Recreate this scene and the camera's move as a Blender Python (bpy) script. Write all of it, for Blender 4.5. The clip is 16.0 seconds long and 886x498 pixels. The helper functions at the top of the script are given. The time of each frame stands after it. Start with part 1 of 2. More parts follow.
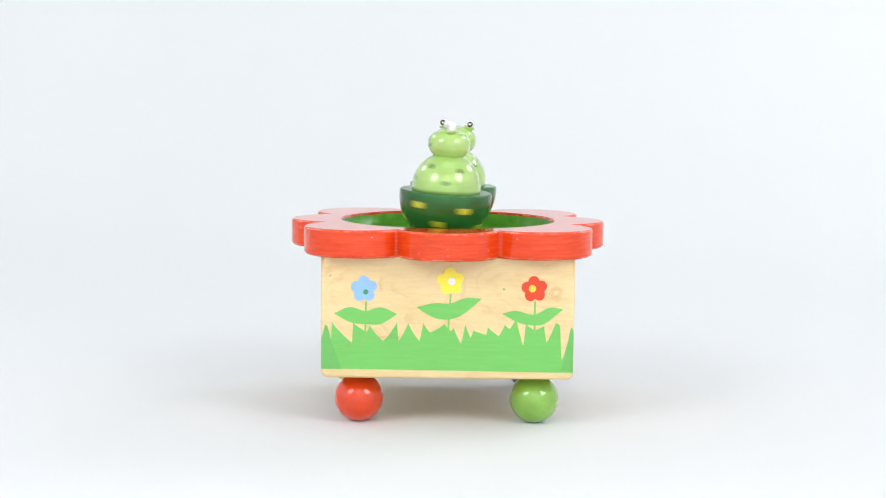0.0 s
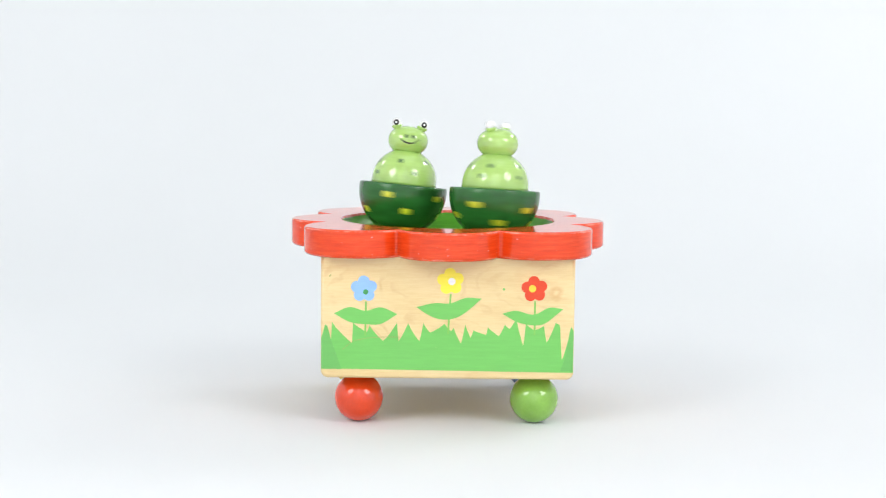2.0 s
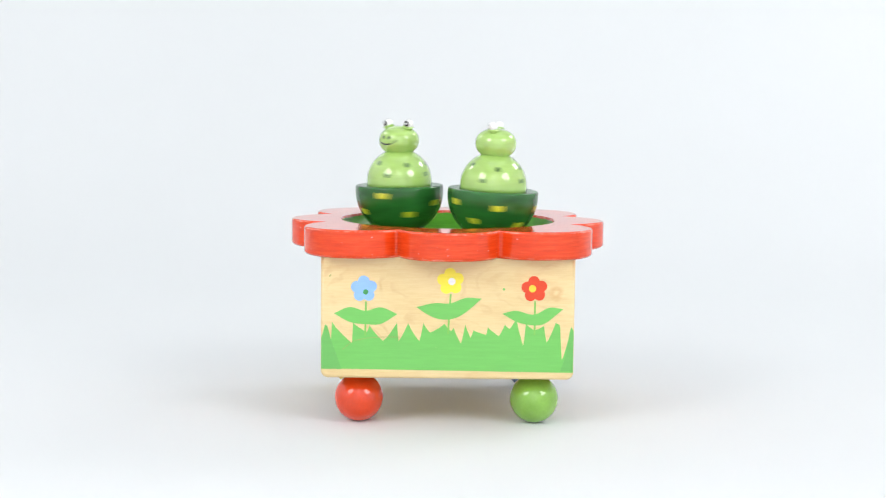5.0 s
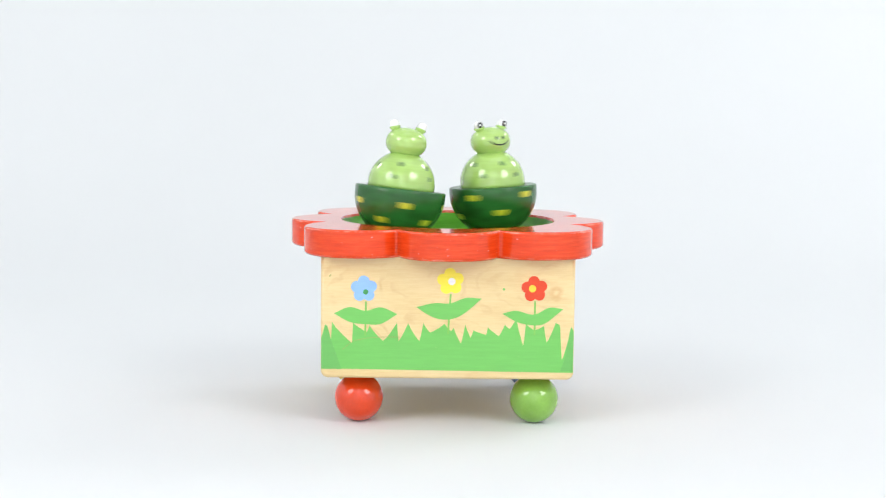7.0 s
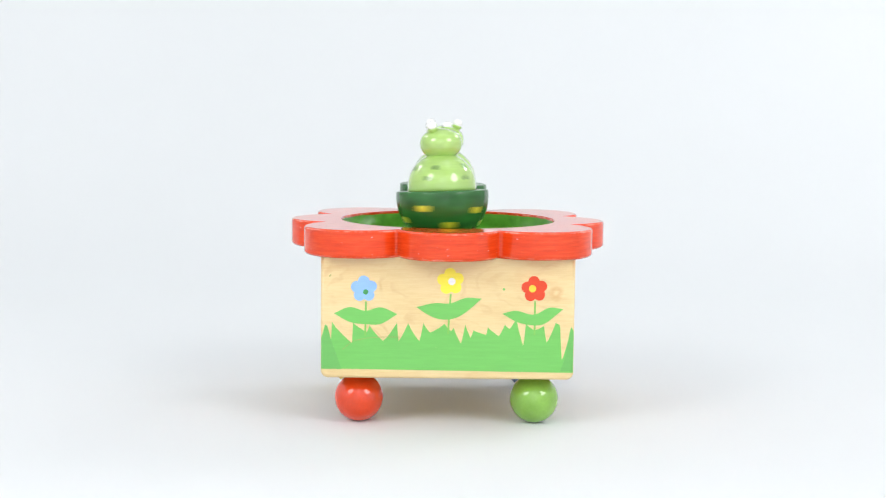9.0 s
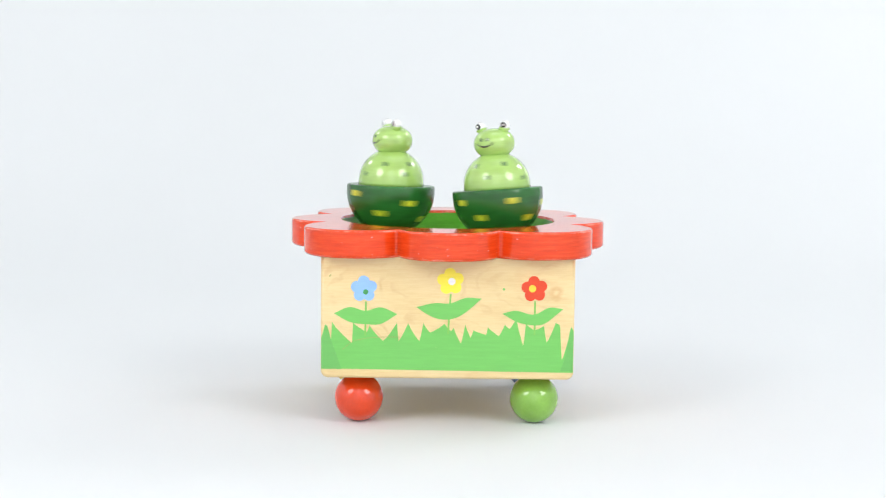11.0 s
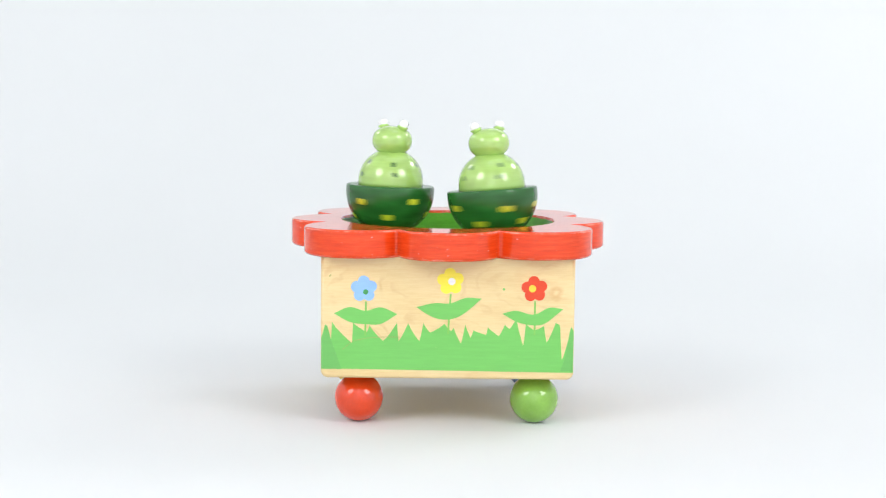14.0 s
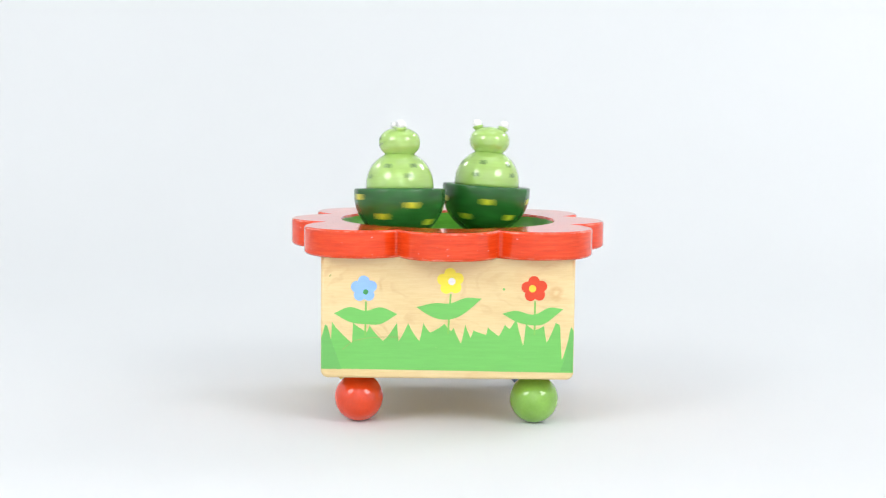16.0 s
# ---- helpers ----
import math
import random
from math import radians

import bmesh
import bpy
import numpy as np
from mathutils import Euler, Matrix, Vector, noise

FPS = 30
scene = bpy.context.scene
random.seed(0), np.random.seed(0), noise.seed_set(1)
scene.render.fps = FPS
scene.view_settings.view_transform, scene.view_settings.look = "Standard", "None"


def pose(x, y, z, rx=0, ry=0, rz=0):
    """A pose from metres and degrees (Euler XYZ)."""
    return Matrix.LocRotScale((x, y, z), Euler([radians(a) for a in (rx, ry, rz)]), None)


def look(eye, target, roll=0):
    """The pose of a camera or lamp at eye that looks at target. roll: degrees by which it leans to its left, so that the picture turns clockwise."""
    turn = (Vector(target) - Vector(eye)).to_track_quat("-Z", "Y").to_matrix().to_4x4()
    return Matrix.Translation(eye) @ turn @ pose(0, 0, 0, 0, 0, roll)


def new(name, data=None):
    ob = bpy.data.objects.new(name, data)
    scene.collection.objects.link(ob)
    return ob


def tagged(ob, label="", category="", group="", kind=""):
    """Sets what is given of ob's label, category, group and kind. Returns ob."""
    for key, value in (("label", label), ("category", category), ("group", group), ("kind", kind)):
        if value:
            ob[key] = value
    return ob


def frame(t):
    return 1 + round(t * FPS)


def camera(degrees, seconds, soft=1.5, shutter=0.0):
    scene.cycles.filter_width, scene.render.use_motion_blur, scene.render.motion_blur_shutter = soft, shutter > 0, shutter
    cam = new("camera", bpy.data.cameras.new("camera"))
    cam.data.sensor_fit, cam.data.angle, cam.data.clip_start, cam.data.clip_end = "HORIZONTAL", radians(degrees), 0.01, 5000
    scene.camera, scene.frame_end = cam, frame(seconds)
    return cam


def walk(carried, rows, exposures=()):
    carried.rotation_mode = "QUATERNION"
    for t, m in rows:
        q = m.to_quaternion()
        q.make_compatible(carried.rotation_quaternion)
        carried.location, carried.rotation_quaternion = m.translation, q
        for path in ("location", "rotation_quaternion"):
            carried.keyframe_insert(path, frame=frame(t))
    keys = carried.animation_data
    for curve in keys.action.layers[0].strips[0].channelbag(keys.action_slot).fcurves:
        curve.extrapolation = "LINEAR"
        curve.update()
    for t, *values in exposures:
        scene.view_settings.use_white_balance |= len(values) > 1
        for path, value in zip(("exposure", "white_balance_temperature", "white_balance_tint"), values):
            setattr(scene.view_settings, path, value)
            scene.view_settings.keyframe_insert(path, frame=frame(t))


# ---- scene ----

# ---------------------------------------------------------------- camera
cam = camera(31.57, 16.0, soft=1.25, shutter=0.4)
CAM_POSE = pose(-0.0054, -0.6606, 0.1358, 84.0, 0, -0.306) @ pose(0, 0, 0, 0, 0, 0.652)
walk(cam, [(0.0, CAM_POSE), (16.0, CAM_POSE)], exposures=[(0.0, 0.0), (16.0, 0.0)])

# ---------------------------------------------------------------- light
world = bpy.data.worlds.new("world")
world.use_nodes = True
world.node_tree.nodes["Background"].inputs[0].default_value = (0.9, 0.95, 1.0, 1)
world.node_tree.nodes["Background"].inputs[1].default_value = 0.25
scene.world = world


def softbox(name, eye, target, size, watts, colour=(0.99, 0.988, 1.0), shape="DISK"):
    lamp = bpy.data.lights.new(name, "AREA")
    lamp.shape, lamp.size, lamp.energy, lamp.color = shape, size, watts, colour
    ob = new(name, lamp)
    ob.matrix_world = look(eye, target)
    return ob


AIM = (0, 0, 0.06)
softbox("softbox_front", (-0.97, -0.945, 0.85), AIM, 0.66, 7.35)
softbox("softbox_front", (0.97, -0.945, 0.85), AIM, 0.66, 8.05)
softbox("softbox_side", (-1.00, 0.62, 0.90), (0.0, 0.2, 0.05), 0.26, 1.35)
softbox("softbox_side", (1.00, 0.62, 0.90), (0.0, 0.2, 0.05), 0.26, 3.0)
# added overhead fill, lifts the floor shade and backdrop; not a known lamp
softbox("fill_overhead", (0.35, 0.05, 2.3), (0.1, 0.1, 0.0), 1.4, 4.5, shape="SQUARE")
# added fill lamp: lights the unseen south wall, which brightens the toy's front
softbox("fill_bounce", (0.0, -0.95, 1.15), (0.0, -1.75, 0.56), 0.7, 15.0, shape="SQUARE")


# ---------------------------------------------------------------- materials
def material(name, rough=0.4, coat=0.0, specular=0.5):
    m = bpy.data.materials.new(name)
    m.use_nodes = True
    b = m.node_tree.nodes["Principled BSDF"]
    b.inputs["Roughness"].default_value = rough
    b.inputs["Coat Weight"].default_value = coat
    b.inputs["Coat Roughness"].default_value = 0.15
    b.inputs["Specular IOR Level"].default_value = specular
    return m, m.node_tree.nodes, m.node_tree.links, b


def coords(nodes, links, scale=(1, 1, 1)):
    tc = nodes.new("ShaderNodeTexCoord")
    mp = nodes.new("ShaderNodeMapping")
    mp.inputs["Scale"].default_value = scale
    links.new(tc.outputs["Object"], mp.inputs["Vector"])
    return mp.outputs["Vector"]


def noise_node(nodes, links, vec, scale, detail=4, rough=0.55):
    n = nodes.new("ShaderNodeTexNoise")
    n.inputs["Scale"].default_value, n.inputs["Detail"].default_value = scale, detail
    n.inputs["Roughness"].default_value = rough
    links.new(vec, n.inputs["Vector"])
    return n.outputs["Fac"]


def ramp(nodes, links, fac, stops):
    r = nodes.new("ShaderNodeValToRGB")
    while len(r.color_ramp.elements) < len(stops):
        r.color_ramp.elements.new(0.5)
    for e, (p, c) in zip(r.color_ramp.elements, stops):
        e.position, e.color = p, (*c, 1)
    links.new(fac, r.inputs["Fac"])
    return r.outputs["Color"]


def mix(nodes, links, fac, a, b):
    m = nodes.new("ShaderNodeMix")
    m.data_type = "RGBA"
    for sock, v in ((m.inputs["Factor"], fac), (m.inputs["A"], a), (m.inputs["B"], b)):
        if isinstance(v, (tuple, float, int)):
            sock.default_value = (*v, 1) if isinstance(v, tuple) else v
        else:
            links.new(v, sock)
    return m.outputs["Result"]


def bump(nodes, links, bsdf, height, strength, distance):
    b = nodes.new("ShaderNodeBump")
    b.inputs["Strength"].default_value, b.inputs["Distance"].default_value = strength, distance
    links.new(height, b.inputs["Height"])
    links.new(b.outputs["Normal"], bsdf.inputs["Normal"])


def lacquer(name, colour, vary=0.12, rough=0.22, coat=0.6, streak=(1, 1, 1), relief=0.12, gloss=0.5, sheen=0.17):
    """Hand-painted gloss lacquer over turned wood: slight mottling, faint brush relief."""
    m, nodes, links, b = material(name, rough, coat, gloss)
    b.inputs["Coat Roughness"].default_value = sheen
    vec = coords(nodes, links, streak)
    wide = noise_node(nodes, links, vec, 130, 3)
    fine = noise_node(nodes, links, vec, 900, 4)
    lo = tuple(c * (1 - vary) for c in colour)
    hi = tuple(min(1, c * (1 + vary)) for c in colour)
    base = ramp(nodes, links, wide, [(0.3, lo), (0.7, hi)])
    worn = ramp(nodes, links, fine, [(0.3, (0.92, 0.92, 0.92)), (0.7, (1, 1, 1))])
    mul = nodes.new("ShaderNodeMix")
    mul.data_type, mul.blend_type = "RGBA", "MULTIPLY"
    mul.inputs["Factor"].default_value = 1.0
    links.new(base, mul.inputs["A"])
    links.new(worn, mul.inputs["B"])
    links.new(mul.outputs["Result"], b.inputs["Base Color"])
    bump(nodes, links, b, wide, relief, 0.0004)
    return m


def red_lacquer(name):
    """Red gloss lacquer with rubbed streaks and a few chipped pale specks."""
    m, nodes, links, b = material(name, 0.11, 0.28, 0.28)
    b.inputs["Coat Roughness"].default_value = 0.05
    vec = coords(nodes, links, (1, 1, 13))
    streaks = noise_node(nodes, links, vec, 95, 6, 0.7)
    base = ramp(nodes, links, streaks, [(0.3, (0.61, 0.038, 0.004)), (0.5, (0.74, 0.050, 0.005)), (0.72, (0.80, 0.085, 0.016))])
    vec2 = coords(nodes, links, (1, 1, 2.2))
    chips = noise_node(nodes, links, vec2, 420, 2, 0.5)
    fac = ramp(nodes, links, chips, [(0.715, (0, 0, 0)), (0.77, (1, 1, 1))])
    chipped = mix(nodes, links, fac, base, (0.85, 0.42, 0.33))
    # rubbed arrises: broken pale lines where the flat top and underside turn into the edge
    tc = nodes.new("ShaderNodeTexCoord")
    xyz = nodes.new("ShaderNodeSeparateXYZ")
    links.new(tc.outputs["Object"], xyz.inputs[0])
    rub = noise_node(nodes, links, coords(nodes, links, (1, 1, 0.3)), 210, 5, 0.7)
    worn = chipped
    for level, width, amount in ((0.0787, 0.0008, 0.75), (0.0688, 0.0007, 0.45)):
        gap = nodes.new("ShaderNodeMath")
        gap.operation = "SUBTRACT"
        links.new(xyz.outputs["Z"], gap.inputs[0])
        gap.inputs[1].default_value = level
        size = nodes.new("ShaderNodeMath")
        size.operation = "ABSOLUTE"
        links.new(gap.outputs[0], size.inputs[0])
        near = nodes.new("ShaderNodeMapRange")
        near.inputs["From Min"].default_value, near.inputs["From Max"].default_value = width, 0.0
        near.inputs["To Max"].default_value = 0.42
        links.new(size.outputs[0], near.inputs["Value"])
        both = nodes.new("ShaderNodeMath")
        both.operation = "ADD"
        links.new(near.outputs[0], both.inputs[0])
        links.new(rub, both.inputs[1])
        worn = mix(nodes, links, ramp(nodes, links, both.outputs[0], [(0.84, (0, 0, 0)), (0.98, (amount,) * 3)]), worn, (0.86, 0.36, 0.26))
    links.new(worn, b.inputs["Base Color"])
    bump(nodes, links, b, streaks, 0.05, 0.0003)
    return m


def math_node(nodes, links, operation, a, b, c=None):
    n = nodes.new("ShaderNodeMath")
    n.operation = operation
    for k, v in enumerate((a, b) if c is None else (a, b, c)):
        if isinstance(v, (int, float)):
            n.inputs[k].default_value = v
        else:
            links.new(v, n.inputs[k])
    return n.outputs[0]


def wood(name, stops=((0.71, 0.51, 0.24), (0.77, 0.595, 0.305), (0.815, 0.65, 0.36))):
    """Pale birch: fine level pores, slow diagonal figure, growth lines that arch round a knot, warm flecks."""
    m, nodes, links, b = material(name, 0.42, 0.15)
    pores = noise_node(nodes, links, coords(nodes, links, (1, 1, 16)), 150, 6, 0.7)
    tilted = nodes.new("ShaderNodeMapping")
    tilted.inputs["Rotation"].default_value = (0, radians(-24), 0)
    tilted.inputs["Scale"].default_value = (1, 1, 4.5)
    links.new(coords(nodes, links), tilted.inputs["Vector"])
    figure = noise_node(nodes, links, tilted.outputs["Vector"], 34, 5, 0.6)
    tone = math_node(nodes, links, "MULTIPLY_ADD", pores, 0.45, math_node(nodes, links, "MULTIPLY", figure, 0.55))
    base = ramp(nodes, links, tone, [(0.34, stops[0]), (0.5, stops[1]), (0.66, stops[2])])
    # growth lines: stretched rings round a knot, bent by a slow noise
    tc = nodes.new("ShaderNodeTexCoord")
    away = nodes.new("ShaderNodeVectorMath")
    away.operation = "SUBTRACT"
    away.inputs[1].default_value = (0.0425, -0.05, 0.0545)
    links.new(tc.outputs["Object"], away.inputs[0])
    turned = nodes.new("ShaderNodeMapping")
    turned.inputs["Rotation"].default_value = (0, radians(-20), 0)
    turned.inputs["Scale"].default_value = (0.36, 0.3, 1)
    links.new(away.outputs["Vector"], turned.inputs["Vector"])
    reach = nodes.new("ShaderNodeVectorMath")
    reach.operation = "LENGTH"
    links.new(turned.outputs["Vector"], reach.inputs[0])
    slow = noise_node(nodes, links, coords(nodes, links, (1, 1, 1.6)), 48, 3)
    path = math_node(nodes, links, "MULTIPLY_ADD", slow, 0.011, reach.outputs["Value"])
    waves = math_node(nodes, links, "SINE", math_node(nodes, links, "MULTIPLY", path, 2300.0), 0.0)
    lines = ramp(nodes, links, math_node(nodes, links, "MULTIPLY_ADD", waves, 0.5, 0.5), [(0.70, (0, 0, 0)), (1.0, (1, 1, 1))])
    broken = ramp(nodes, links, noise_node(nodes, links, coords(nodes, links, (1, 1, 2.5)), 75, 4), [(0.45, (0, 0, 0)), (0.72, (0.42, 0.42, 0.42))])
    fac = math_node(nodes, links, "MULTIPLY", lines, broken)
    lined = mix(nodes, links, fac, base, (0.60, 0.36, 0.15))
    flecks = noise_node(nodes, links, coords(nodes, links, (1, 1, 2.5)), 60, 3, 0.5)
    fac = ramp(nodes, links, flecks, [(0.60, (0, 0, 0)), (0.80, (0.5, 0.5, 0.5))])
    flecked = mix(nodes, links, fac, lined, (0.62, 0.36, 0.16))
    # the knot and the dark pith mark beside it
    dist = nodes.new("ShaderNodeVectorMath")
    dist.operation = "DISTANCE"
    dist.inputs[1].default_value = (0.0425, -0.05, 0.0545)
    links.new(tc.outputs["Object"], dist.inputs[0])
    wob = math_node(nodes, links, "MULTIPLY_ADD", noise_node(nodes, links, coords(nodes, links, (1, 1, 2.5)), 160, 3), 0.0045, dist.outputs["Value"])
    scaled = math_node(nodes, links, "MULTIPLY", wob, 150.0)
    knot = ramp(nodes, links, scaled, [(0.30, (0.2, 0.2, 0.2)), (0.42, (0.1, 0.1, 0.1)), (0.58, (0.5, 0.5, 0.5)), (0.85, (0, 0, 0))])
    links.new(mix(nodes, links, knot, flecked, (0.62, 0.33, 0.12)), b.inputs["Base Color"])
    bump(nodes, links, b, pores, 0.15, 0.0003)
    return m


def print_ink(name, colour, rough=0.4):
    """Screen-printed ink, thin enough to show the grain a little."""
    m, nodes, links, b = material(name, rough, 0.1)
    vec = coords(nodes, links, (1, 1, 9))
    grain = noise_node(nodes, links, vec, 60, 6, 0.6)
    pores = noise_node(nodes, links, coords(nodes, links, (1, 1, 16)), 150, 6, 0.7)
    lo = tuple(c * 0.93 for c in colour)
    hi = tuple(min(1, c * 1.06) for c in colour)
    solid = ramp(nodes, links, math_node(nodes, links, "MULTIPLY_ADD", pores, 0.5, math_node(nodes, links, "MULTIPLY", grain, 0.5)), [(0.34, lo), (0.66, hi)])
    bare = ramp(nodes, links, noise_node(nodes, links, coords(nodes, links, (1, 1, 1.5)), 520, 3, 0.6), [(0.70, (0, 0, 0)), (0.80, (0.35, 0.35, 0.35))])
    links.new(mix(nodes, links, bare, solid, (0.62, 0.56, 0.26)), b.inputs["Base Color"])
    bump(nodes, links, b, pores, 0.1, 0.0002)
    return m


def paper(name, colour):
    m, nodes, links, b = material(name, 0.75, 0.0, 0.3)
    vec = coords(nodes, links)
    soft = noise_node(nodes, links, vec, 1.3, 3)
    base = ramp(nodes, links, soft, [(0.3, tuple(c * 0.985 for c in colour)), (0.7, colour)])
    links.new(base, b.inputs["Base Color"])
    bump(nodes, links, b, noise_node(nodes, links, vec, 800, 3), 0.05, 0.0003)
    return m


PAPER = paper("white_paper", (0.76, 0.782, 0.79))
ROOM = paper("bounce_wall", (0.86, 0.87, 0.875))
RED = red_lacquer("red_lacquer")
RED_FOOT = lacquer("red_foot_lacquer", (0.72, 0.048, 0.003), 0.06, 0.11, 0.75, sheen=0.07, gloss=0.3)
GREEN_FOOT = lacquer("green_foot_lacquer", (0.22, 0.45, 0.06), 0.08, 0.11, 0.8, sheen=0.07, gloss=0.35)
BLUE_FOOT = lacquer("blue_foot_lacquer", (0.05, 0.16, 0.50), 0.08, 0.16, 0.8)
YELLOW_FOOT = lacquer("yellow_foot_lacquer", (0.75, 0.55, 0.05), 0.08, 0.16, 0.8)
TRAY = lacquer("tray_green_lacquer", (0.10, 0.36, 0.03), 0.16, 0.26, 0.0, streak=(0.5, 3, 2), relief=0.12, gloss=0.12)
FROG = lacquer("frog_green_lacquer", (0.385, 0.60, 0.15), 0.07, 0.2, 1.0, streak=(0.4, 0.4, 3), relief=0.1, sheen=0.12)
BOAT = lacquer("boat_dark_green_lacquer", (0.022, 0.130, 0.025), 0.3, 0.24, 0.16, streak=(0.6, 0.6, 1.6), gloss=0.36, sheen=0.22)
NOSTRIL = lacquer("nostril_green_paint", (0.022, 0.075, 0.018), 0.1, 0.35, 0.2)
SPOT = lacquer("spot_green_paint", (0.032, 0.11, 0.022), 0.2, 0.3, 0.3)
DASH = lacquer("dash_yellow_paint", (0.66, 0.66, 0.035), 0.12, 0.3, 0.3)
EYE = lacquer("eye_white_paint", (0.90, 0.90, 0.89), 0.02, 0.15, 0.8)
INK = lacquer("black_paint", (0.008, 0.008, 0.008), 0.1, 0.25, 0.4)
WOOD = wood("birch_wood")
# over-warm birch for the added board that reflects warm light under the box
WARM_BOUNCE = wood("warm_bounce_birch", ((0.82, 0.54, 0.19), (0.87, 0.61, 0.24), (0.90, 0.66, 0.29)))
GRASS_INK = print_ink("grass_ink", (0.165, 0.53, 0.11))
GRASS_DEEP = print_ink("doubled_grass_ink", (0.145, 0.465, 0.107))
STEM_INK = print_ink("stem_ink", (0.22, 0.53, 0.10))
BLUE_INK = print_ink("blue_ink", (0.275, 0.492, 0.945))
YELLOW_INK = print_ink("yellow_ink", (0.93, 0.80, 0.06))
RED_INK = print_ink("red_ink", (0.72, 0.055, 0.012))
AMBER_INK = print_ink("amber_ink", (0.82, 0.56, 0.04))
WHITE_INK = print_ink("white_ink", (0.9, 0.9, 0.88))
SCRATCH = print_ink("brown_scratch", (0.36, 0.36, 0.11))
DOT_GREEN = print_ink("dot_green_ink", (0.06, 0.33, 0.10))


# ---------------------------------------------------------------- mesh helpers
def part(name, bm, mat, parent=None, label="", smooth=True, at=None, flat_over=1.0):
    """Links a bmesh as one mesh object under a thing or a part."""
    me = bpy.data.meshes.new(name)
    bmesh.ops.recalc_face_normals(bm, faces=bm.faces)
    for f in bm.faces:
        f.smooth = smooth and f.calc_area() < flat_over
    bm.to_mesh(me)
    bm.free()
    me.materials.append(mat)
    ob = new(name, me)
    ob.parent = parent
    if at is not None:
        ob.matrix_basis = at
    return tagged(ob, label)


def lathe(profile, steps=64):
    """A turned solid round z from (radius, height) pairs."""
    bm = bmesh.new()
    rings = []
    for r, z in profile:
        if r < 1e-7:
            rings.append([bm.verts.new((0, 0, z))])
        else:
            rings.append([bm.verts.new((r * math.cos(2 * math.pi * i / steps), r * math.sin(2 * math.pi * i / steps), z)) for i in range(steps)])
    for a, b in zip(rings, rings[1:]):
        for i in range(steps):
            j = (i + 1) % steps
            loop = [a[i % len(a)], a[j % len(a)], b[j % len(b)], b[i % len(b)]]
            loop = [v for k, v in enumerate(loop) if v not in loop[:k]]
            bm.faces.new(loop)
    return bm


def arc(cx, cz, r, a0, a1, n):
    return [(cx + r * math.cos(radians(a0 + (a1 - a0) * i / n)), cz + r * math.sin(radians(a0 + (a1 - a0) * i / n))) for i in range(n + 1)]


def slab(outline, depth, y):
    """A thin printed shape on an upright face: outline in (x, z), front face at y."""
    bm = bmesh.new()
    front = [bm.verts.new((x, y, z)) for x, z in outline]
    back = [bm.verts.new((x, y + depth, z)) for x, z in outline]
    n = len(front)
    mid = bm.verts.new((sum(p[0] for p in outline) / n, y, sum(p[1] for p in outline) / n))
    for i in range(n):
        bm.faces.new((front[i], front[(i + 1) % n], mid))
        bm.faces.new((front[i], back[i], back[(i + 1) % n], front[(i + 1) % n]))
    return bm


def patch(radius_at, az, z, half_w, half_h, lift, power=4.0, n=8):
    """A small raised dab of paint that follows a turned surface. radius_at(z) is the surface's radius."""
    bm = bmesh.new()
    rows = []
    for i in range(n + 1):
        row = []
        for j in range(n + 1):
            u, v = 2 * i / n - 1, 2 * j / n - 1
            m = max(abs(u), abs(v))
            if m > 0:
                k = m / (abs(u) ** power + abs(v) ** power) ** (1 / power)
                u, v = u * k, v * k
            zz = z + v * half_h
            r = radius_at(zz)
            a = radians(az) + u * half_w / radius_at(z)
            up = lift if m < 0.99 else -lift
            slope = (radius_at(zz + 1e-4) - radius_at(zz - 1e-4)) / 2e-4
            s = 1 / math.sqrt(1 + slope * slope)
            row.append(bm.verts.new(((r + up * s) * math.sin(a), -(r + up * s) * math.cos(a), zz - up * slope * s)))
        rows.append(row)
    for i in range(n):
        for j in range(n):
            bm.faces.new((rows[i][j], rows[i + 1][j], rows[i + 1][j + 1], rows[i][j + 1]))
    return bm


def smooth(ts, vs, t):
    """Hermite curve through the values vs at the times ts."""
    i = min(max(int(np.searchsorted(ts, t, side="right")) - 1, 0), len(ts) - 2)
    h = ts[i + 1] - ts[i]

    def slope(k):
        if k == 0:
            return (vs[1] - vs[0]) / (ts[1] - ts[0])
        if k == len(ts) - 1:
            return (vs[-1] - vs[-2]) / (ts[-1] - ts[-2])
        a, b = ts[k] - ts[k - 1], ts[k + 1] - ts[k]
        return ((vs[k] - vs[k - 1]) / a * b + (vs[k + 1] - vs[k]) / b * a) / (a + b)
    s = (t - ts[i]) / h
    return ((2 * s ** 3 - 3 * s ** 2 + 1) * vs[i] + (s ** 3 - 2 * s ** 2 + s) * h * slope(i)
            + (3 * s ** 2 - 2 * s ** 3) * vs[i + 1] + (s ** 3 - s ** 2) * h * slope(i + 1))


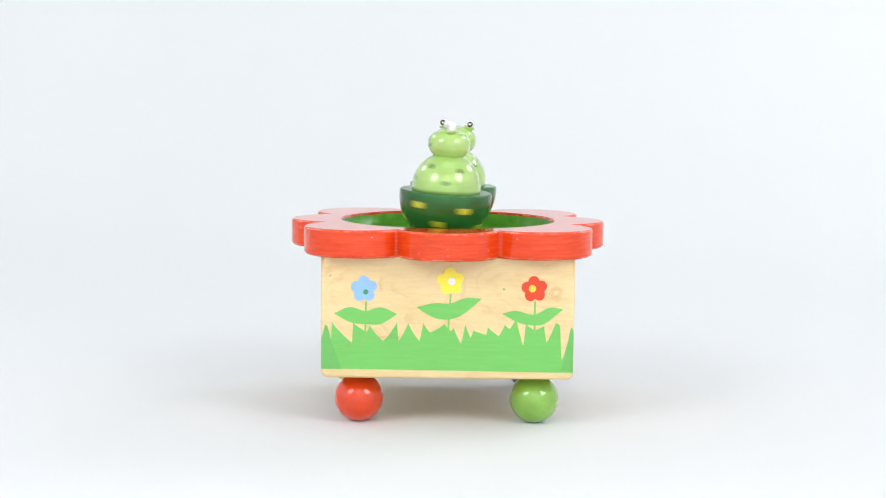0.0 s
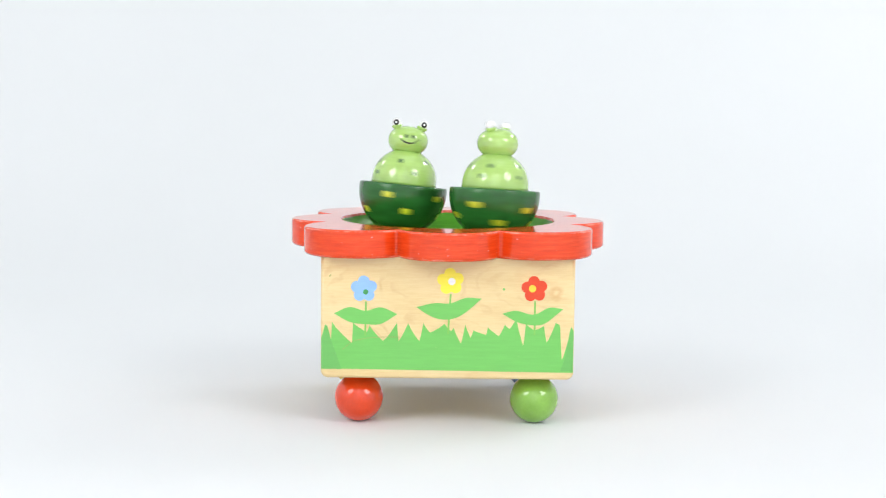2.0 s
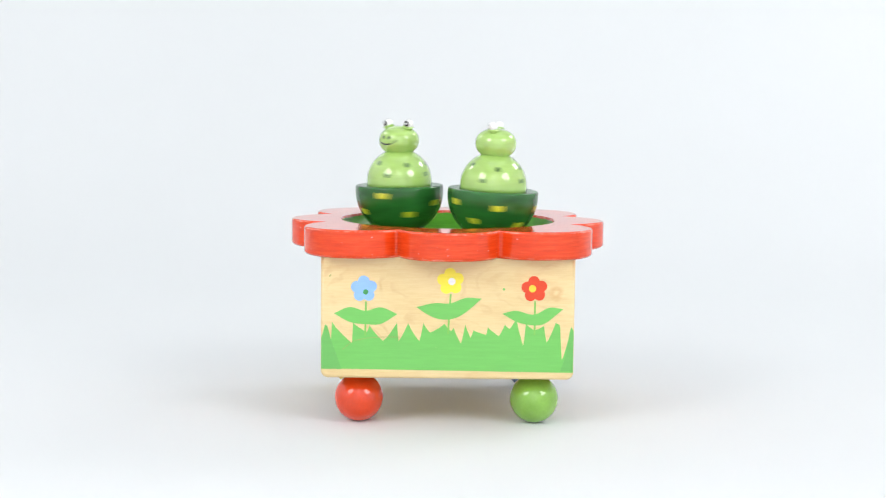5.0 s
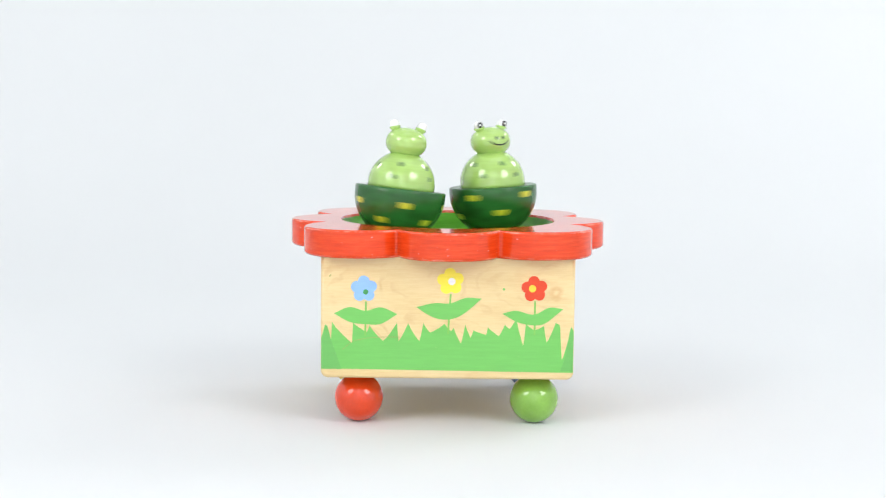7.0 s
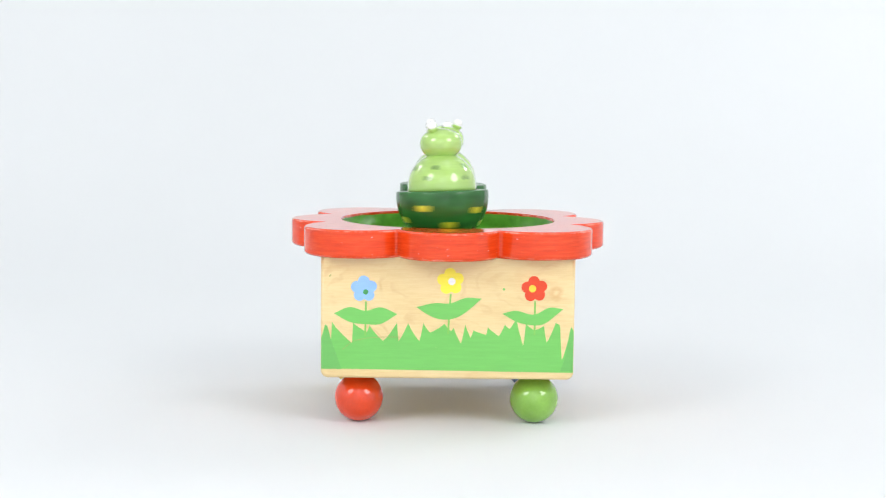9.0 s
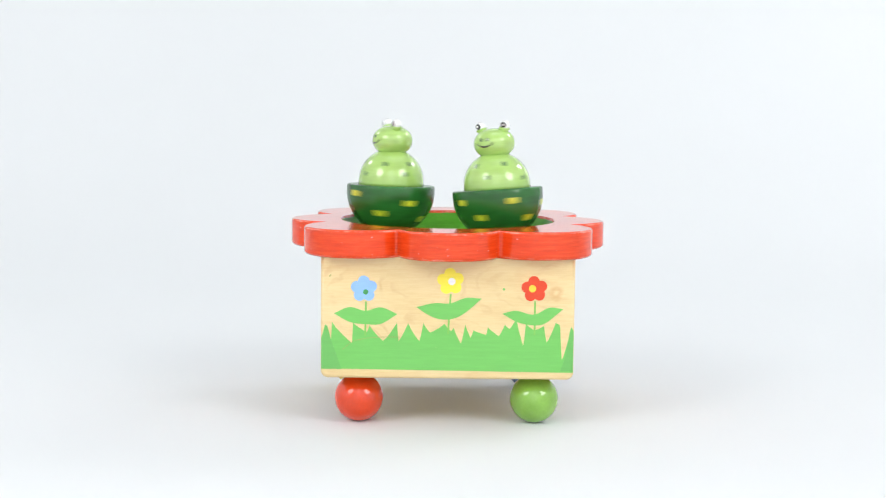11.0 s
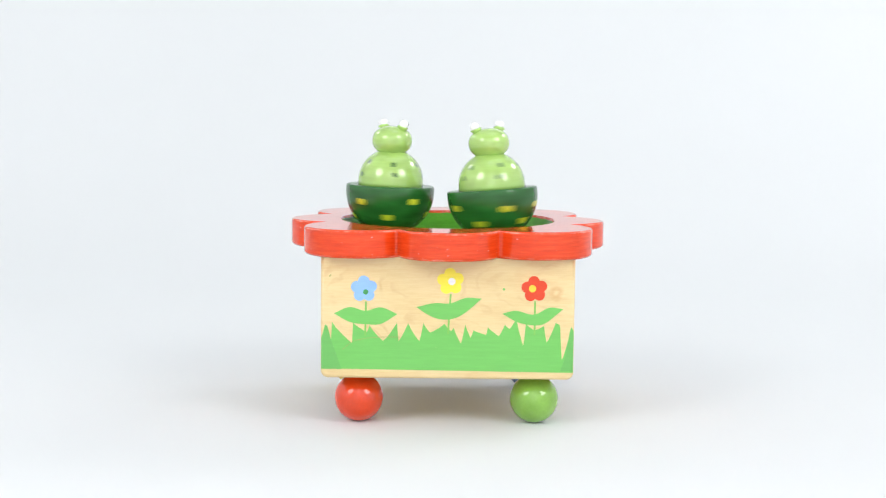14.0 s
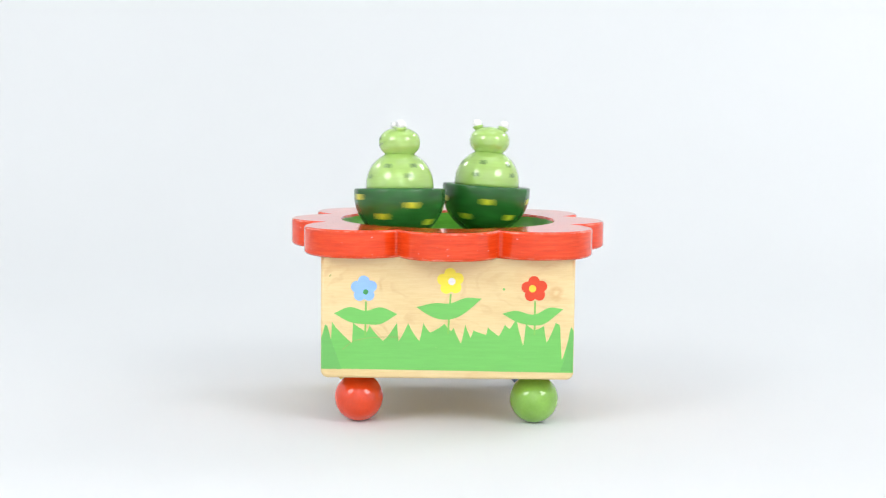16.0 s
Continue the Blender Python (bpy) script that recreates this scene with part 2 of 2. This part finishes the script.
def rounded_box(hx, hy, z0, z1, r, edge):
    """A box along y whose lower long edges are rounded by r and whose front and back arrises are rounded by edge."""
    def outline(d):
        q = r - d
        pts = [(hx - d, z1), (hx - d, z0 + (z1 - z0) * 0.5)]
        pts += [(hx - r + q * math.cos(radians(t)), z0 + r + q * math.sin(radians(t))) for t in range(0, -91, -10)]
        return pts + [(-x, z) for x, z in reversed(pts)]
    bm = bmesh.new()
    steps = [(-hy + edge * (1 - math.sin(radians(t))), edge * (1 - math.cos(radians(t)))) for t in range(90, -1, -15)]
    steps += [(-y, d) for y, d in reversed(steps)]
    rings = [[bm.verts.new((x, y, z)) for x, z in outline(d)] for y, d in steps]
    n = len(rings[0])
    for p, q in zip(rings, rings[1:]):
        for i in range(n):
            bm.faces.new((p[i], p[(i + 1) % n], q[(i + 1) % n], q[i]))
    bm.faces.new(rings[0])
    bm.faces.new(rings[-1])
    return bm


def wrapped(bm):
    """Bends a print on the front face round the body's rounded upright edges."""
    for v in bm.verts:
        over = abs(v.co.x) - (HALF - ROUND)
        if over > 0:
            v.co.y += ROUND - math.sqrt(max(0.0, ROUND * ROUND - over * over))
    return bm


# ---------------------------------------------------------------- studio
def studio():
    """A white paper sweep: table surface, rounded rise and upright backdrop, in one sheet, and an unseen room added
    round it to bounce light.
    """
    bm = bmesh.new()
    prof = [(-1.68, 0.0), (-0.4, 0.0), (0.2, 0.0)]
    prof += [(0.4 + 0.8 * math.sin(radians(a)), 0.8 - 0.8 * math.cos(radians(a))) for a in range(0, 91, 3)]
    prof += [(1.2, 1.2), (1.2, 2.3)]
    rows = [[bm.verts.new((x, y, z)) for x in (-1.28, -0.5, 0.5, 1.28)] for y, z in prof]
    for a, b in zip(rows, rows[1:]):
        for i in range(3):
            bm.faces.new((a[i], a[i + 1], b[i + 1], b[i]))
    ob = part("backdrop", bm, PAPER)
    tagged(ob, "seamless white paper sweep under and behind the toy", "backdrop", kind="structure")
    # unseen shell, added so its pale walls throw lamp light back on the toy
    for name, size, at in (("wall_west", (0.05, 3.45, 2.6), (-1.33, -0.02, 1.2)), ("wall_east", (0.05, 3.45, 2.6), (1.33, -0.02, 1.2)),
                           ("wall_south", (2.6, 0.05, 2.6), (0, -1.72, 1.2)), ("wall_north", (2.6, 0.05, 2.6), (0, 1.68, 1.2)),
                           ("ceiling", (2.72, 3.5, 0.05), (0, -0.02, 2.53)), ("floor", (2.72, 3.5, 0.05), (0, -0.02, -0.13))):
        bm = bmesh.new()
        bmesh.ops.create_cube(bm, size=1.0, matrix=Matrix.Translation(at) @ Matrix.Diagonal((*size, 1)))
        tagged(part(name, bm, ROOM, smooth=False), "added unseen plain pale " + name.split("_")[0], name.split("_")[0], kind="structure")


studio()

# ---------------------------------------------------------------- music box
TOP, UNDER, BASE = 0.0792, 0.0682, 0.01996     # plate top, plate underside, body underside
HOLE, SINK = 0.0449, 0.0072                    # hole radius, tray depth
ROUND = 0.0013                                 # rounding of the body's upright edges
HALF = 0.05                                    # half the body's width
FACE = -HALF - 0.00012                         # printed face


def petal_radius(angle):
    """Outline of the eight-petalled top at a polar angle."""
    best = 0.0
    for k in range(8):
        a = k * math.pi / 4
        dist, r = (0.0454, 0.0205) if k % 2 == 0 else (0.0507, 0.0218)
        d = angle - a
        h = dist * math.sin(d)
        if abs(h) < r and math.cos(d) > 0:
            best = max(best, dist * math.cos(d) + math.sqrt(r * r - h * h))
    return best


def petal_plate():
    n = 384
    bm = bmesh.new()
    e = 0.0009
    rings = []
    spec = [(HOLE, UNDER), ("o", UNDER, -e), ("o", UNDER + e, 0.0), ("o", UNDER + 1.6 * e, 0.0), ("o", TOP - 1.6 * e, 0.0), ("o", TOP - e, 0.0), ("o", TOP - 0.3 * e, -0.3 * e), ("o", TOP, -e), ("o", TOP, -1.7 * e),
            (HOLE + 0.0007, TOP), (HOLE + 0.0003, TOP), (HOLE, TOP - 0.0003), (HOLE, UNDER)]
    for s in spec[:-1]:
        ring = []
        for i in range(n):
            a = 2 * math.pi * i / n
            if s[0] == "o":
                r, z = petal_radius(a) + s[2], s[1]
            else:
                r, z = s
            ring.append(bm.verts.new((r * math.cos(a), r * math.sin(a), z)))
        rings.append(ring)
    for a, b in zip(rings, rings[1:] + rings[:1]):
        for i in range(n):
            j = (i + 1) % n
            bm.faces.new((a[i], a[j], b[j], b[i]))
    return bm


def grass():
    """Printed grass: blade tips and the notches after them, in millimetres from the body's middle and underside."""
    tips = [(-48.2, 21.6, -45.9, 14.6), (-45.5, 22.4, -37.6, 14.0), (-37.2, 22.2, -31.8, 18.4), (-30.7, 21.2, -25.4, 15.0),
            (-19.9, 22.3, -19.3, 15.0), (-15.5, 22.2, -11.1, 15.0), (-9.5, 22.3, -6.9, 18.5), (-1.1, 22.0, 1.4, 19.2),
            (2.4, 20.6, 5.3, 14.2), (7.0, 21.9, 9.1, 16.6), (10.2, 19.6, 15.2, 17.8), (15.9, 20.9, 20.2, 17.4),
            (22.6, 21.9, 24.4, 20.3), (27.1, 24.5, 29.9, 13.6), (30.9, 22.4, 34.2, 19.8), (38.0, 21.6, 39.1, 15.0), (42.6, 22.9, 44.0, 22.2), (44.4, 21.0, 45.2, 8.0), (48.9, 21.6, 49.8, 19.5)]
    line = [(-49.8, 16.0)]
    for tx, tz, vx, vz in tips:
        for x, z, lean in ((tx, tz, 1.25), (vx, vz, 0.8)):
            x0, z0 = line[-1]
            for k in range(1, 6):
                u = k / 5
                line.append((x0 + (x - x0) * u, z0 + (z - z0) * u ** lean))
    bm = bmesh.new()
    cols = [[bm.verts.new((x / 1000, y, BASE + zz / 1000)) for y in (FACE, FACE + 0.0003) for zz in (3.4 - 0.008 * x, z)] for x, z in line]
    for p, q in zip(cols, cols[1:]):
        bm.faces.new((p[0], q[0], q[1], p[1]))
        bm.faces.new((p[1], q[1], q[3], p[3]))
    return bm


def leaf(upper, lower, y, x0, x1):
    """A printed leaf or blade from x0 to x1 between an upper and a lower edge (millimetres)."""
    def edge(pts, x):
        ts, vs = [p[0] for p in pts], [p[1] for p in pts]
        return smooth(ts, vs, x)
    bm = bmesh.new()
    cols = []
    for i in range(37):
        x = x0 + (x1 - x0) * i / 36
        hi, lo = edge(upper, x), edge(lower, x)
        cols.append([bm.verts.new((x / 1000, yy, BASE + z / 1000)) for yy in (y, y + 0.0003) for z in (min(lo, hi), hi + 0.01)])
    for p, q in zip(cols, cols[1:]):
        bm.faces.new((p[0], q[0], q[1], p[1]))
        bm.faces.new((p[1], q[1], q[3], p[3]))
    return bm


def blossom_outline(cx, cz, r, turn):
    pts = []
    for i in range(80):
        a = 2 * math.pi * i / 80
        lobe = max(0.57 * math.cos(d) + math.sqrt(max(0.0, 0.185 - (0.57 * math.sin(d)) ** 2)) if abs(0.57 * math.sin(d)) < 0.43 and math.cos(d) > 0 else 0
                   for d in (((a - radians(turn + 72 * k) + math.pi) % (2 * math.pi)) - math.pi for k in range(5)))
        pts.append((cx / 1000 + r / 1000 * lobe * math.cos(a), cz / 1000 + BASE + r / 1000 * lobe * math.sin(a)))
    return pts


def disc_outline(cx, cz, r):
    return [(cx / 1000 + r / 1000 * math.cos(i * math.pi / 12), cz / 1000 + BASE + r / 1000 * math.sin(i * math.pi / 12)) for i in range(24)]


def strip_outline(x0, z0, x1, z1, w):
    return [((x0 - w) / 1000, z0 / 1000 + BASE), ((x0 + w) / 1000, z0 / 1000 + BASE), ((x1 + w) / 1000, z1 / 1000 + BASE), ((x1 - w) / 1000, z1 / 1000 + BASE)]


def music_box():
    box = new("music_box")
    tagged(box, "wooden toy music box with printed meadow and red flower top", "music box")
    body = part("body", rounded_box(HALF, HALF, BASE, UNDER + 0.0015, 0.0030, ROUND), WOOD, box, "pale birch box printed with grass and three flowers", flat_over=0.001)
    part("petal_top", petal_plate(), RED, box, "thick red lacquered flower-shaped top with round opening", smooth=True)
    tray = lathe([(0.0, TOP - SINK), (0.043, TOP - SINK), (HOLE - 0.0002, TOP - SINK + 0.0012), (HOLE - 0.0002, TOP - 0.0010), (HOLE + 0.001, TOP - 0.0010),
                  (HOLE + 0.001, UNDER - 0.001), (0.0, UNDER - 0.001)], 128)
    for v in tray.verts:
        if v.co.z > TOP - 0.0016:
            v.co.z += 0.0002 * noise.noise(v.co * 160) + 0.0003 * noise.noise(v.co * 700)
    part("tray", tray, TRAY, box, "glossy green sunken dance floor")
    part("grass", wrapped(grass()), GRASS_INK, body, "printed green grass blades", smooth=False)
    k = FACE - 0.00008
    for name, cx, cz, r, turn, ink, dot in (("blue_blossom", -33.0, 35.6, 5.25, 92, BLUE_INK, (-32.3, 34.4, 1.05, DOT_GREEN)),
                                            ("yellow_blossom", 1.0, 38.9, 5.35, 94, YELLOW_INK, (1.5, 38.9, 1.45, WHITE_INK)),
                                            ("red_blossom", 34.0, 36.2, 5.2, 95, RED_INK, (33.2, 36.4, 1.45, AMBER_INK))):
        part(name, slab(blossom_outline(cx, cz, r, turn), 0.0003, k), ink, body, smooth=False)
        part("blossom_centre", slab(disc_outline(*dot[:3]), 0.0003, k - 0.00008), dot[3], body, smooth=False)
    for x0, z0, x1, z1 in ((-32.4, 17.0, -32.2, 30.6), (0.2, 18.0, 1.1, 34.0), (34.3, 18.0, 34.3, 31.4)):
        part("stem", slab(strip_outline(x0, z0, x1, z1, 0.35), 0.0003, FACE - 0.00004), STEM_INK, body, smooth=False)
    for stem, upper, lower in ((-32.3, ((-44.8, 25.8), (-38.6, 28.3), (-32.4, 26.9), (-26.3, 28.3), (-19.9, 25.7)), ((-44.8, 25.8), (-38.6, 22.5), (-32.4, 21.6), (-26.3, 21.8), (-19.9, 25.7))),
                         (0.7, ((-12.3, 28.6), (-5.2, 30.2), (1.0, 30.2), (7.1, 32.4), (13.3, 32.2)), ((-12.3, 28.6), (-8.5, 26.0), (-3.0, 23.9), (4.8, 25.2), (8.6, 27.9), (13.3, 32.2))),
                         (34.3, ((21.5, 26.3), (26.0, 27.5), (34.5, 26.2), (39.8, 28.8), (45.6, 28.4)), ((21.5, 26.3), (27.1, 23.2), (32.7, 21.9), (38.2, 22.5), (42.7, 26.0), (45.6, 28.4)))):
        part("leaf", leaf(upper, lower, FACE - 0.00006, upper[0][0], stem), GRASS_INK, body, smooth=False)
        part("leaf", leaf(upper, lower, FACE - 0.00006, stem, upper[-1][0]), GRASS_INK, body, smooth=False)
    for line in ((((-49.8, 14.5), (-48.0, 21.0), (-45.6, 14.6), (-43.6, 9.0), (-41.8, 3.8))), (((44.6, 3.4), (46.6, 9.5), (48.8, 21.0), (49.8, 19.0)))):
        part("grass_overlap", wrapped(leaf(line, ((line[0][0], 3.6), (line[-1][0], 3.6)), FACE - 0.00005, line[0][0], line[-1][0])), GRASS_DEEP, body, "darker doubled print at the edge", smooth=False)
    # a fine brown scratch across the grass, small marks in the wood
    scratch = ((-41.5, 11.4), (-37.5, 14.6), (-33.0, 15.9), (-26.0, 16.6), (-19.0, 16.7))
    part("scratch", leaf(scratch, tuple((x, z - 0.17) for x, z in scratch), FACE - 0.00009, -41.5, -19.0), SCRATCH, body, "fine brown scratch through the green print", smooth=False)
    for x, z, r in ((-46.4, 40.6, 0.3), (-46.0, 41.0, 0.22)):
        part("wood_mark", slab(disc_outline(x, z, r), 0.0003, FACE), SCRATCH, body, smooth=False)
    # unseen board added under the body to bounce warm light into the floor shade
    bm = bmesh.new()
    bmesh.ops.create_cube(bm, size=1.0, matrix=Matrix.Translation((0, 0, BASE)) @ Matrix.Diagonal((0.088, 0.092, 0.0006, 1)))
    part("bounce_board", bm, WARM_BOUNCE, box, "added unseen warm board that tints the shade under the box", smooth=False)
    part("ink_speck", slab(disc_outline(22.0, 36.0, 0.45), 0.0003, FACE), GRASS_INK, body, smooth=False)
    r = 0.0099
    c = r - 0.0001
    for mat, name, x, y in ((RED_FOOT, "red", -1, -1), (GREEN_FOOT, "green", 1, -1), (YELLOW_FOOT, "yellow", -1.13, 1), (BLUE_FOOT, "blue", 1.06, 1)):
        prof = [(0.0, 0.0)] + arc(0, c, r, -78, 90, 40)[:-1] + [(0.0, c + r)]
        prof = [(a, max(b, 0.0)) for a, b in prof]
        part("ball_foot", lathe(prof, 48), mat, box, name + " glossy wooden ball", at=pose(x * 0.0354, y * 0.0362, 0))
    return box


music_box()

# ---------------------------------------------------------------- frogs
BOWL, LIP, CUT = 0.0188, 0.0026, 0.0008           # radius of the round bottom, upright lip above it, flat worn off below


def frog_body_radius(z):
    """Egg-shaped belly above the boat's rim, z from the rim."""
    s = (z - 0.0014) / 0.0142
    return 0.0140 * max(0.0, 1 - abs(s) ** 2.1) ** 0.5


def head_radius(z):
    s = (z - 0.0190) / 0.0064
    return 0.0086 * max(0.0, 1 - abs(s) ** 2.3) ** 0.5


def bowl_radius(z):
    d = min(0.0, z + LIP)
    return math.sqrt(max(1e-9, BOWL * BOWL - d * d))


def frog(high_dashes, low_dashes, tilts, lead, dash_width, mouth, high_spots_at, low_spots_at):
    """A frog on a round-bottomed boat. Origin at the boat's lowest point, face towards -y."""
    rim = Matrix.Translation((0, 0, BOWL + LIP - CUT))
    thing = new("frog_figurine")
    tagged(thing, "light green wooden frog standing in a dark green spotted bowl", "toy frog", group="dancing frogs")
    prof = [(0.0, CUT - BOWL - LIP)] + [(BOWL * math.cos(radians(a)), BOWL * math.sin(radians(a)) - LIP) for a in range(-73, 1, 3)]
    prof += [(BOWL, -0.0006), (BOWL - 0.0002, -0.0001), (BOWL - 0.0007, 0.0001), (BOWL - 0.0011, 0.0001), (0.0142, 0.0), (0.0, 0.0)]
    bowl = part("bowl", lathe(prof, 96), BOAT, thing, "dark green glossy round-bottomed bowl with yellow dashes", at=rim)
    # two uneven bands of dashes, painted higher towards the frog's face
    for ring, z, tilt in ((high_dashes, -0.0056, tilts[0]), (low_dashes, -0.0122, tilts[1])):
        for az in ring:
            up = z + tilt * math.cos(radians(az + lead)) + random.uniform(-0.0003, 0.0003)
            part("dash", patch(bowl_radius, az, up, dash_width + random.uniform(-0.0002, 0.0002), 0.00138, 0.00008, 5.0), DASH, bowl)
    prof = [(0.0, -0.0004), (0.0140, -0.0004)]
    prof += [(frog_body_radius(0.0014 + 0.0142 * math.sin(radians(a))), 0.0014 + 0.0142 * math.sin(radians(a))) for a in range(-1, 88, 4)]
    prof += [(0.0, 0.0156)]
    belly = part("belly", lathe(prof, 80), FROG, thing, "egg-shaped light green belly with dark spots", at=rim)
    for start, z, n in ((high_spots_at, 0.0098, 6), (low_spots_at, 0.0046, 5)):
        for k in range(n):
            az = start + 360 / n * k + random.uniform(-4, 4)
            part("spot", patch(frog_body_radius, az, z + random.uniform(-0.0007, 0.0007), 0.0012, 0.0011, 0.00006, 2.4, 6), SPOT, belly)
    prof = [(0.0, 0.0126)]
    for i in range(1, 30):
        z = 0.0190 - 0.0064 * math.cos(math.pi * i / 30)
        prof.append((head_radius(z), z))
    prof.append((0.0, 0.0254))
    head = part("head", lathe(prof, 72), FROG, thing, "squashed round light green head", at=rim)
    # smile and nostrils
    bm = bmesh.new()
    rows = []
    for i in range(19):
        u = i / 9 - 1
        az = u * mouth
        z = 0.0177 + 0.0019 * abs(u) ** 2.2
        half = 0.00058 * (1 - 0.6 * abs(u) ** 3)
        row = []
        for dz, up in ((-half, -0.0001), (0, 0.00012), (half, -0.0001)):
            r = head_radius(z + dz) + up
            row.append(bm.verts.new((r * math.sin(az), -r * math.cos(az), z + dz)))
        rows.append(row)
    for a, b in zip(rows, rows[1:]):
        for j in range(2):
            bm.faces.new((a[j], b[j], b[j + 1], a[j + 1]))
    part("smile", bm, INK, head, "thin black painted smile")
    for s in (-1, 1):
        part("nostril", patch(head_radius, s * 10, 0.0206, 0.00085, 0.0009, 0.00007, 2.0, 6), NOSTRIL, head)
    # eyes on small collars
    for s in (-1, 1):
        at = rim @ Matrix.Translation((s * 0.0058, -0.0004, 0.0263)) @ Euler((radians(4), radians(s * 16), 0)).to_matrix().to_4x4()
        collar = lathe([(0.0, -0.0040), (0.0014, -0.0040), (0.0018, -0.0022), (0.0024, -0.0015), (0.0023, -0.0011), (0.0017, -0.0010), (0.0, -0.0012)], 28)
        part("eye_collar", collar, FROG, thing, at=at)
        prof = [(0.0, -0.0020)] + [(0.0020 * math.cos(radians(a)), 0.0020 * math.sin(radians(a))) for a in range(-80, 81, 10)] + [(0.0, 0.0020)]
        eye = part("eye", lathe(prof, 36), EYE, thing, "white bead eye with black pupil", at=at)
        for nm, r0, z, mat in (("pupil", 0.00213, 0.00132, INK), ("glint", 0.00220, 0.00042, EYE)):
            cap = [(0.0, r0)] + [(r0 * math.sin(t), r0 * math.cos(t)) for t in (z / r0 * k / 4 for k in range(1, 5))] + [(0.00095 * z / 0.00130, 0.0015)]
            part(nm, lathe(cap, 24), mat, eye, at=Euler((radians(84), 0, radians(s * 7))).to_matrix().to_4x4())
    return thing


random.seed(4)
FROG_A = frog((-24, 48, 109, 180, -106), (3, 75, 147, -141, -66), (0.0012, 0.0010), 0, 0.0025, 0.50, -14, 10)
FROG_B = frog((18, 97, 172, -131, -58), (-20, 56, 132, 204, -94), (0.0026, 0.0017), 15, 0.0030, 0.60, -6, 22)
tagged(FROG_B, "light green wooden frog riding a dark green bowl flecked with yellow")


# ---------------------------------------------------------------- dance
def unwrap(ts, faces, rate):
    """Facing angles made into one steady turning angle at about that many degrees a second."""
    out = [faces[0]]
    for k in range(1, len(faces)):
        want = rate * (ts[k] - ts[k - 1])
        step = faces[k] - faces[k - 1]
        out.append(out[-1] + step + 360 * round((want - step) / 360))
    return out


TIMES = [0, 0.5, 1, 1.5, 2, 2.5, 3, 3.5, 4, 6.5, 7, 7.5, 8, 8.5, 9, 11.5, 12, 12.5, 13, 13.5, 14, 14.5, 15, 15.5, 16]
# facing (degrees, 0 to the viewer, 90 to the right), sideways place (mm), lean to the right and lean to the viewer (degrees)
FACE_A = [-84, 60, -100, 180, 5, -130, -5, 128, -112, 95, -171, 52, -174, 73, 180, 78, 90, -135, 69, -143, 140, 34, -110, 69, 180]
FACE_B = [-10, 83, 168, -147, -125, -70, -71, 58, 125, -63, 28, 66, 49, 98, -123, 15, 96, 175, -173, -108, -156, -69, -64, 115, -80]
PLACE_A = [-1.2, -15.5, -23.5, -25.7, -19.3, -14.3, -0.8, 11.5, 20.0, -13.5, -20.0, -27.4, -19.7, -15.3, -2.0, 12.4, 0.8, -11.5, -20.9, -24.6, -24.7, -15.6, -6.4, 4.9, 16.5]
PLACE_B = [2.3, 13.5, 21.0, 19.6, 19.2, 12.1, -1.3, -13.1, -20.8, 10.2, 19.4, 23.0, 18.8, 11.8, -2.5, -15.7, -3.5, 7.2, 17.2, 21.9, 18.4, 14.8, 2.8, -6.7, -20.1]
LEAN_A = [4, 4, 0, 7, 6, 4, -3, -4, 0, 5.5, 7, -3, 2, 0, 1, -1.5, 3, 0, 3, 7, 2.5, 5, 3, -4, 4]
LEAN_B = [3.6, -3.5, -1, -6.5, 3.5, 2.5, 3, 4, 2.5, -3.5, -3, 0, -3, -1, -1.5, 3, 4, -4, -3, -7, -4, 3, 3, 1.5, 0]
NOD_A = [2, -4, -4, -1, -4, 0, 2, 2, 0, 2, -3, 2, 0, 4, 0, -3, -3, -4, 1, -1, 0, -2, 1, 2, -2]
NOD_B = [0, 1, 3, -2, -4, -3, -3, -3, -2, 2, 0, 1, -3, -2, -3, 0, 1, -2, 0, 0, -2, -3, -2, -4, -4]
ORBIT, PERIOD, START = 0.0228, 6.06, -0.03


def motions():
    z = TOP - SINK + BOWL - CUT + 0.0001
    for thing, half_turn, faces, place, lean, nod, rate in ((FROG_A, 0.0, FACE_A, PLACE_A, LEAN_A, NOD_A, -1080), (FROG_B, math.pi, FACE_B, PLACE_B, LEAN_B, NOD_B, -1260)):
        turn = unwrap(TIMES, faces, rate)
        drift = [p / 1000 + ORBIT * math.sin(2 * math.pi * (t - START) / PERIOD + half_turn) for t, p in zip(TIMES, place)]
        # the frogs tip towards the middle of the floor; what is left over drifts from time to time, with a quick small wobble
        tip = [v + 4.0 * p / (1000 * ORBIT) for v, p in zip(lean, place)]
        rows = []
        for k in range(16 * FPS + 1):
            t = k / FPS
            a = 2 * math.pi * (t - START) / PERIOD + half_turn
            x, y = -ORBIT * math.sin(a) + smooth(TIMES, drift, t), -ORBIT * math.cos(a)
            wobble = math.sin(8 * math.pi * t)
            roll = smooth(TIMES, tip, t) - 4.0 * x / ORBIT + 1.8 * wobble - 0.65
            m = pose(x, y, z) @ pose(0, 0, 0, 0, roll, 0) @ pose(0, 0, 0, smooth(TIMES, nod, t) - 1.2 * wobble, 0, 0)
            m = m @ pose(0, 0, 0, 0, 0, smooth(TIMES, turn, t)) @ pose(0, 0, CUT - BOWL)
            rows.append((t, m))
        walk(thing, rows)


motions()
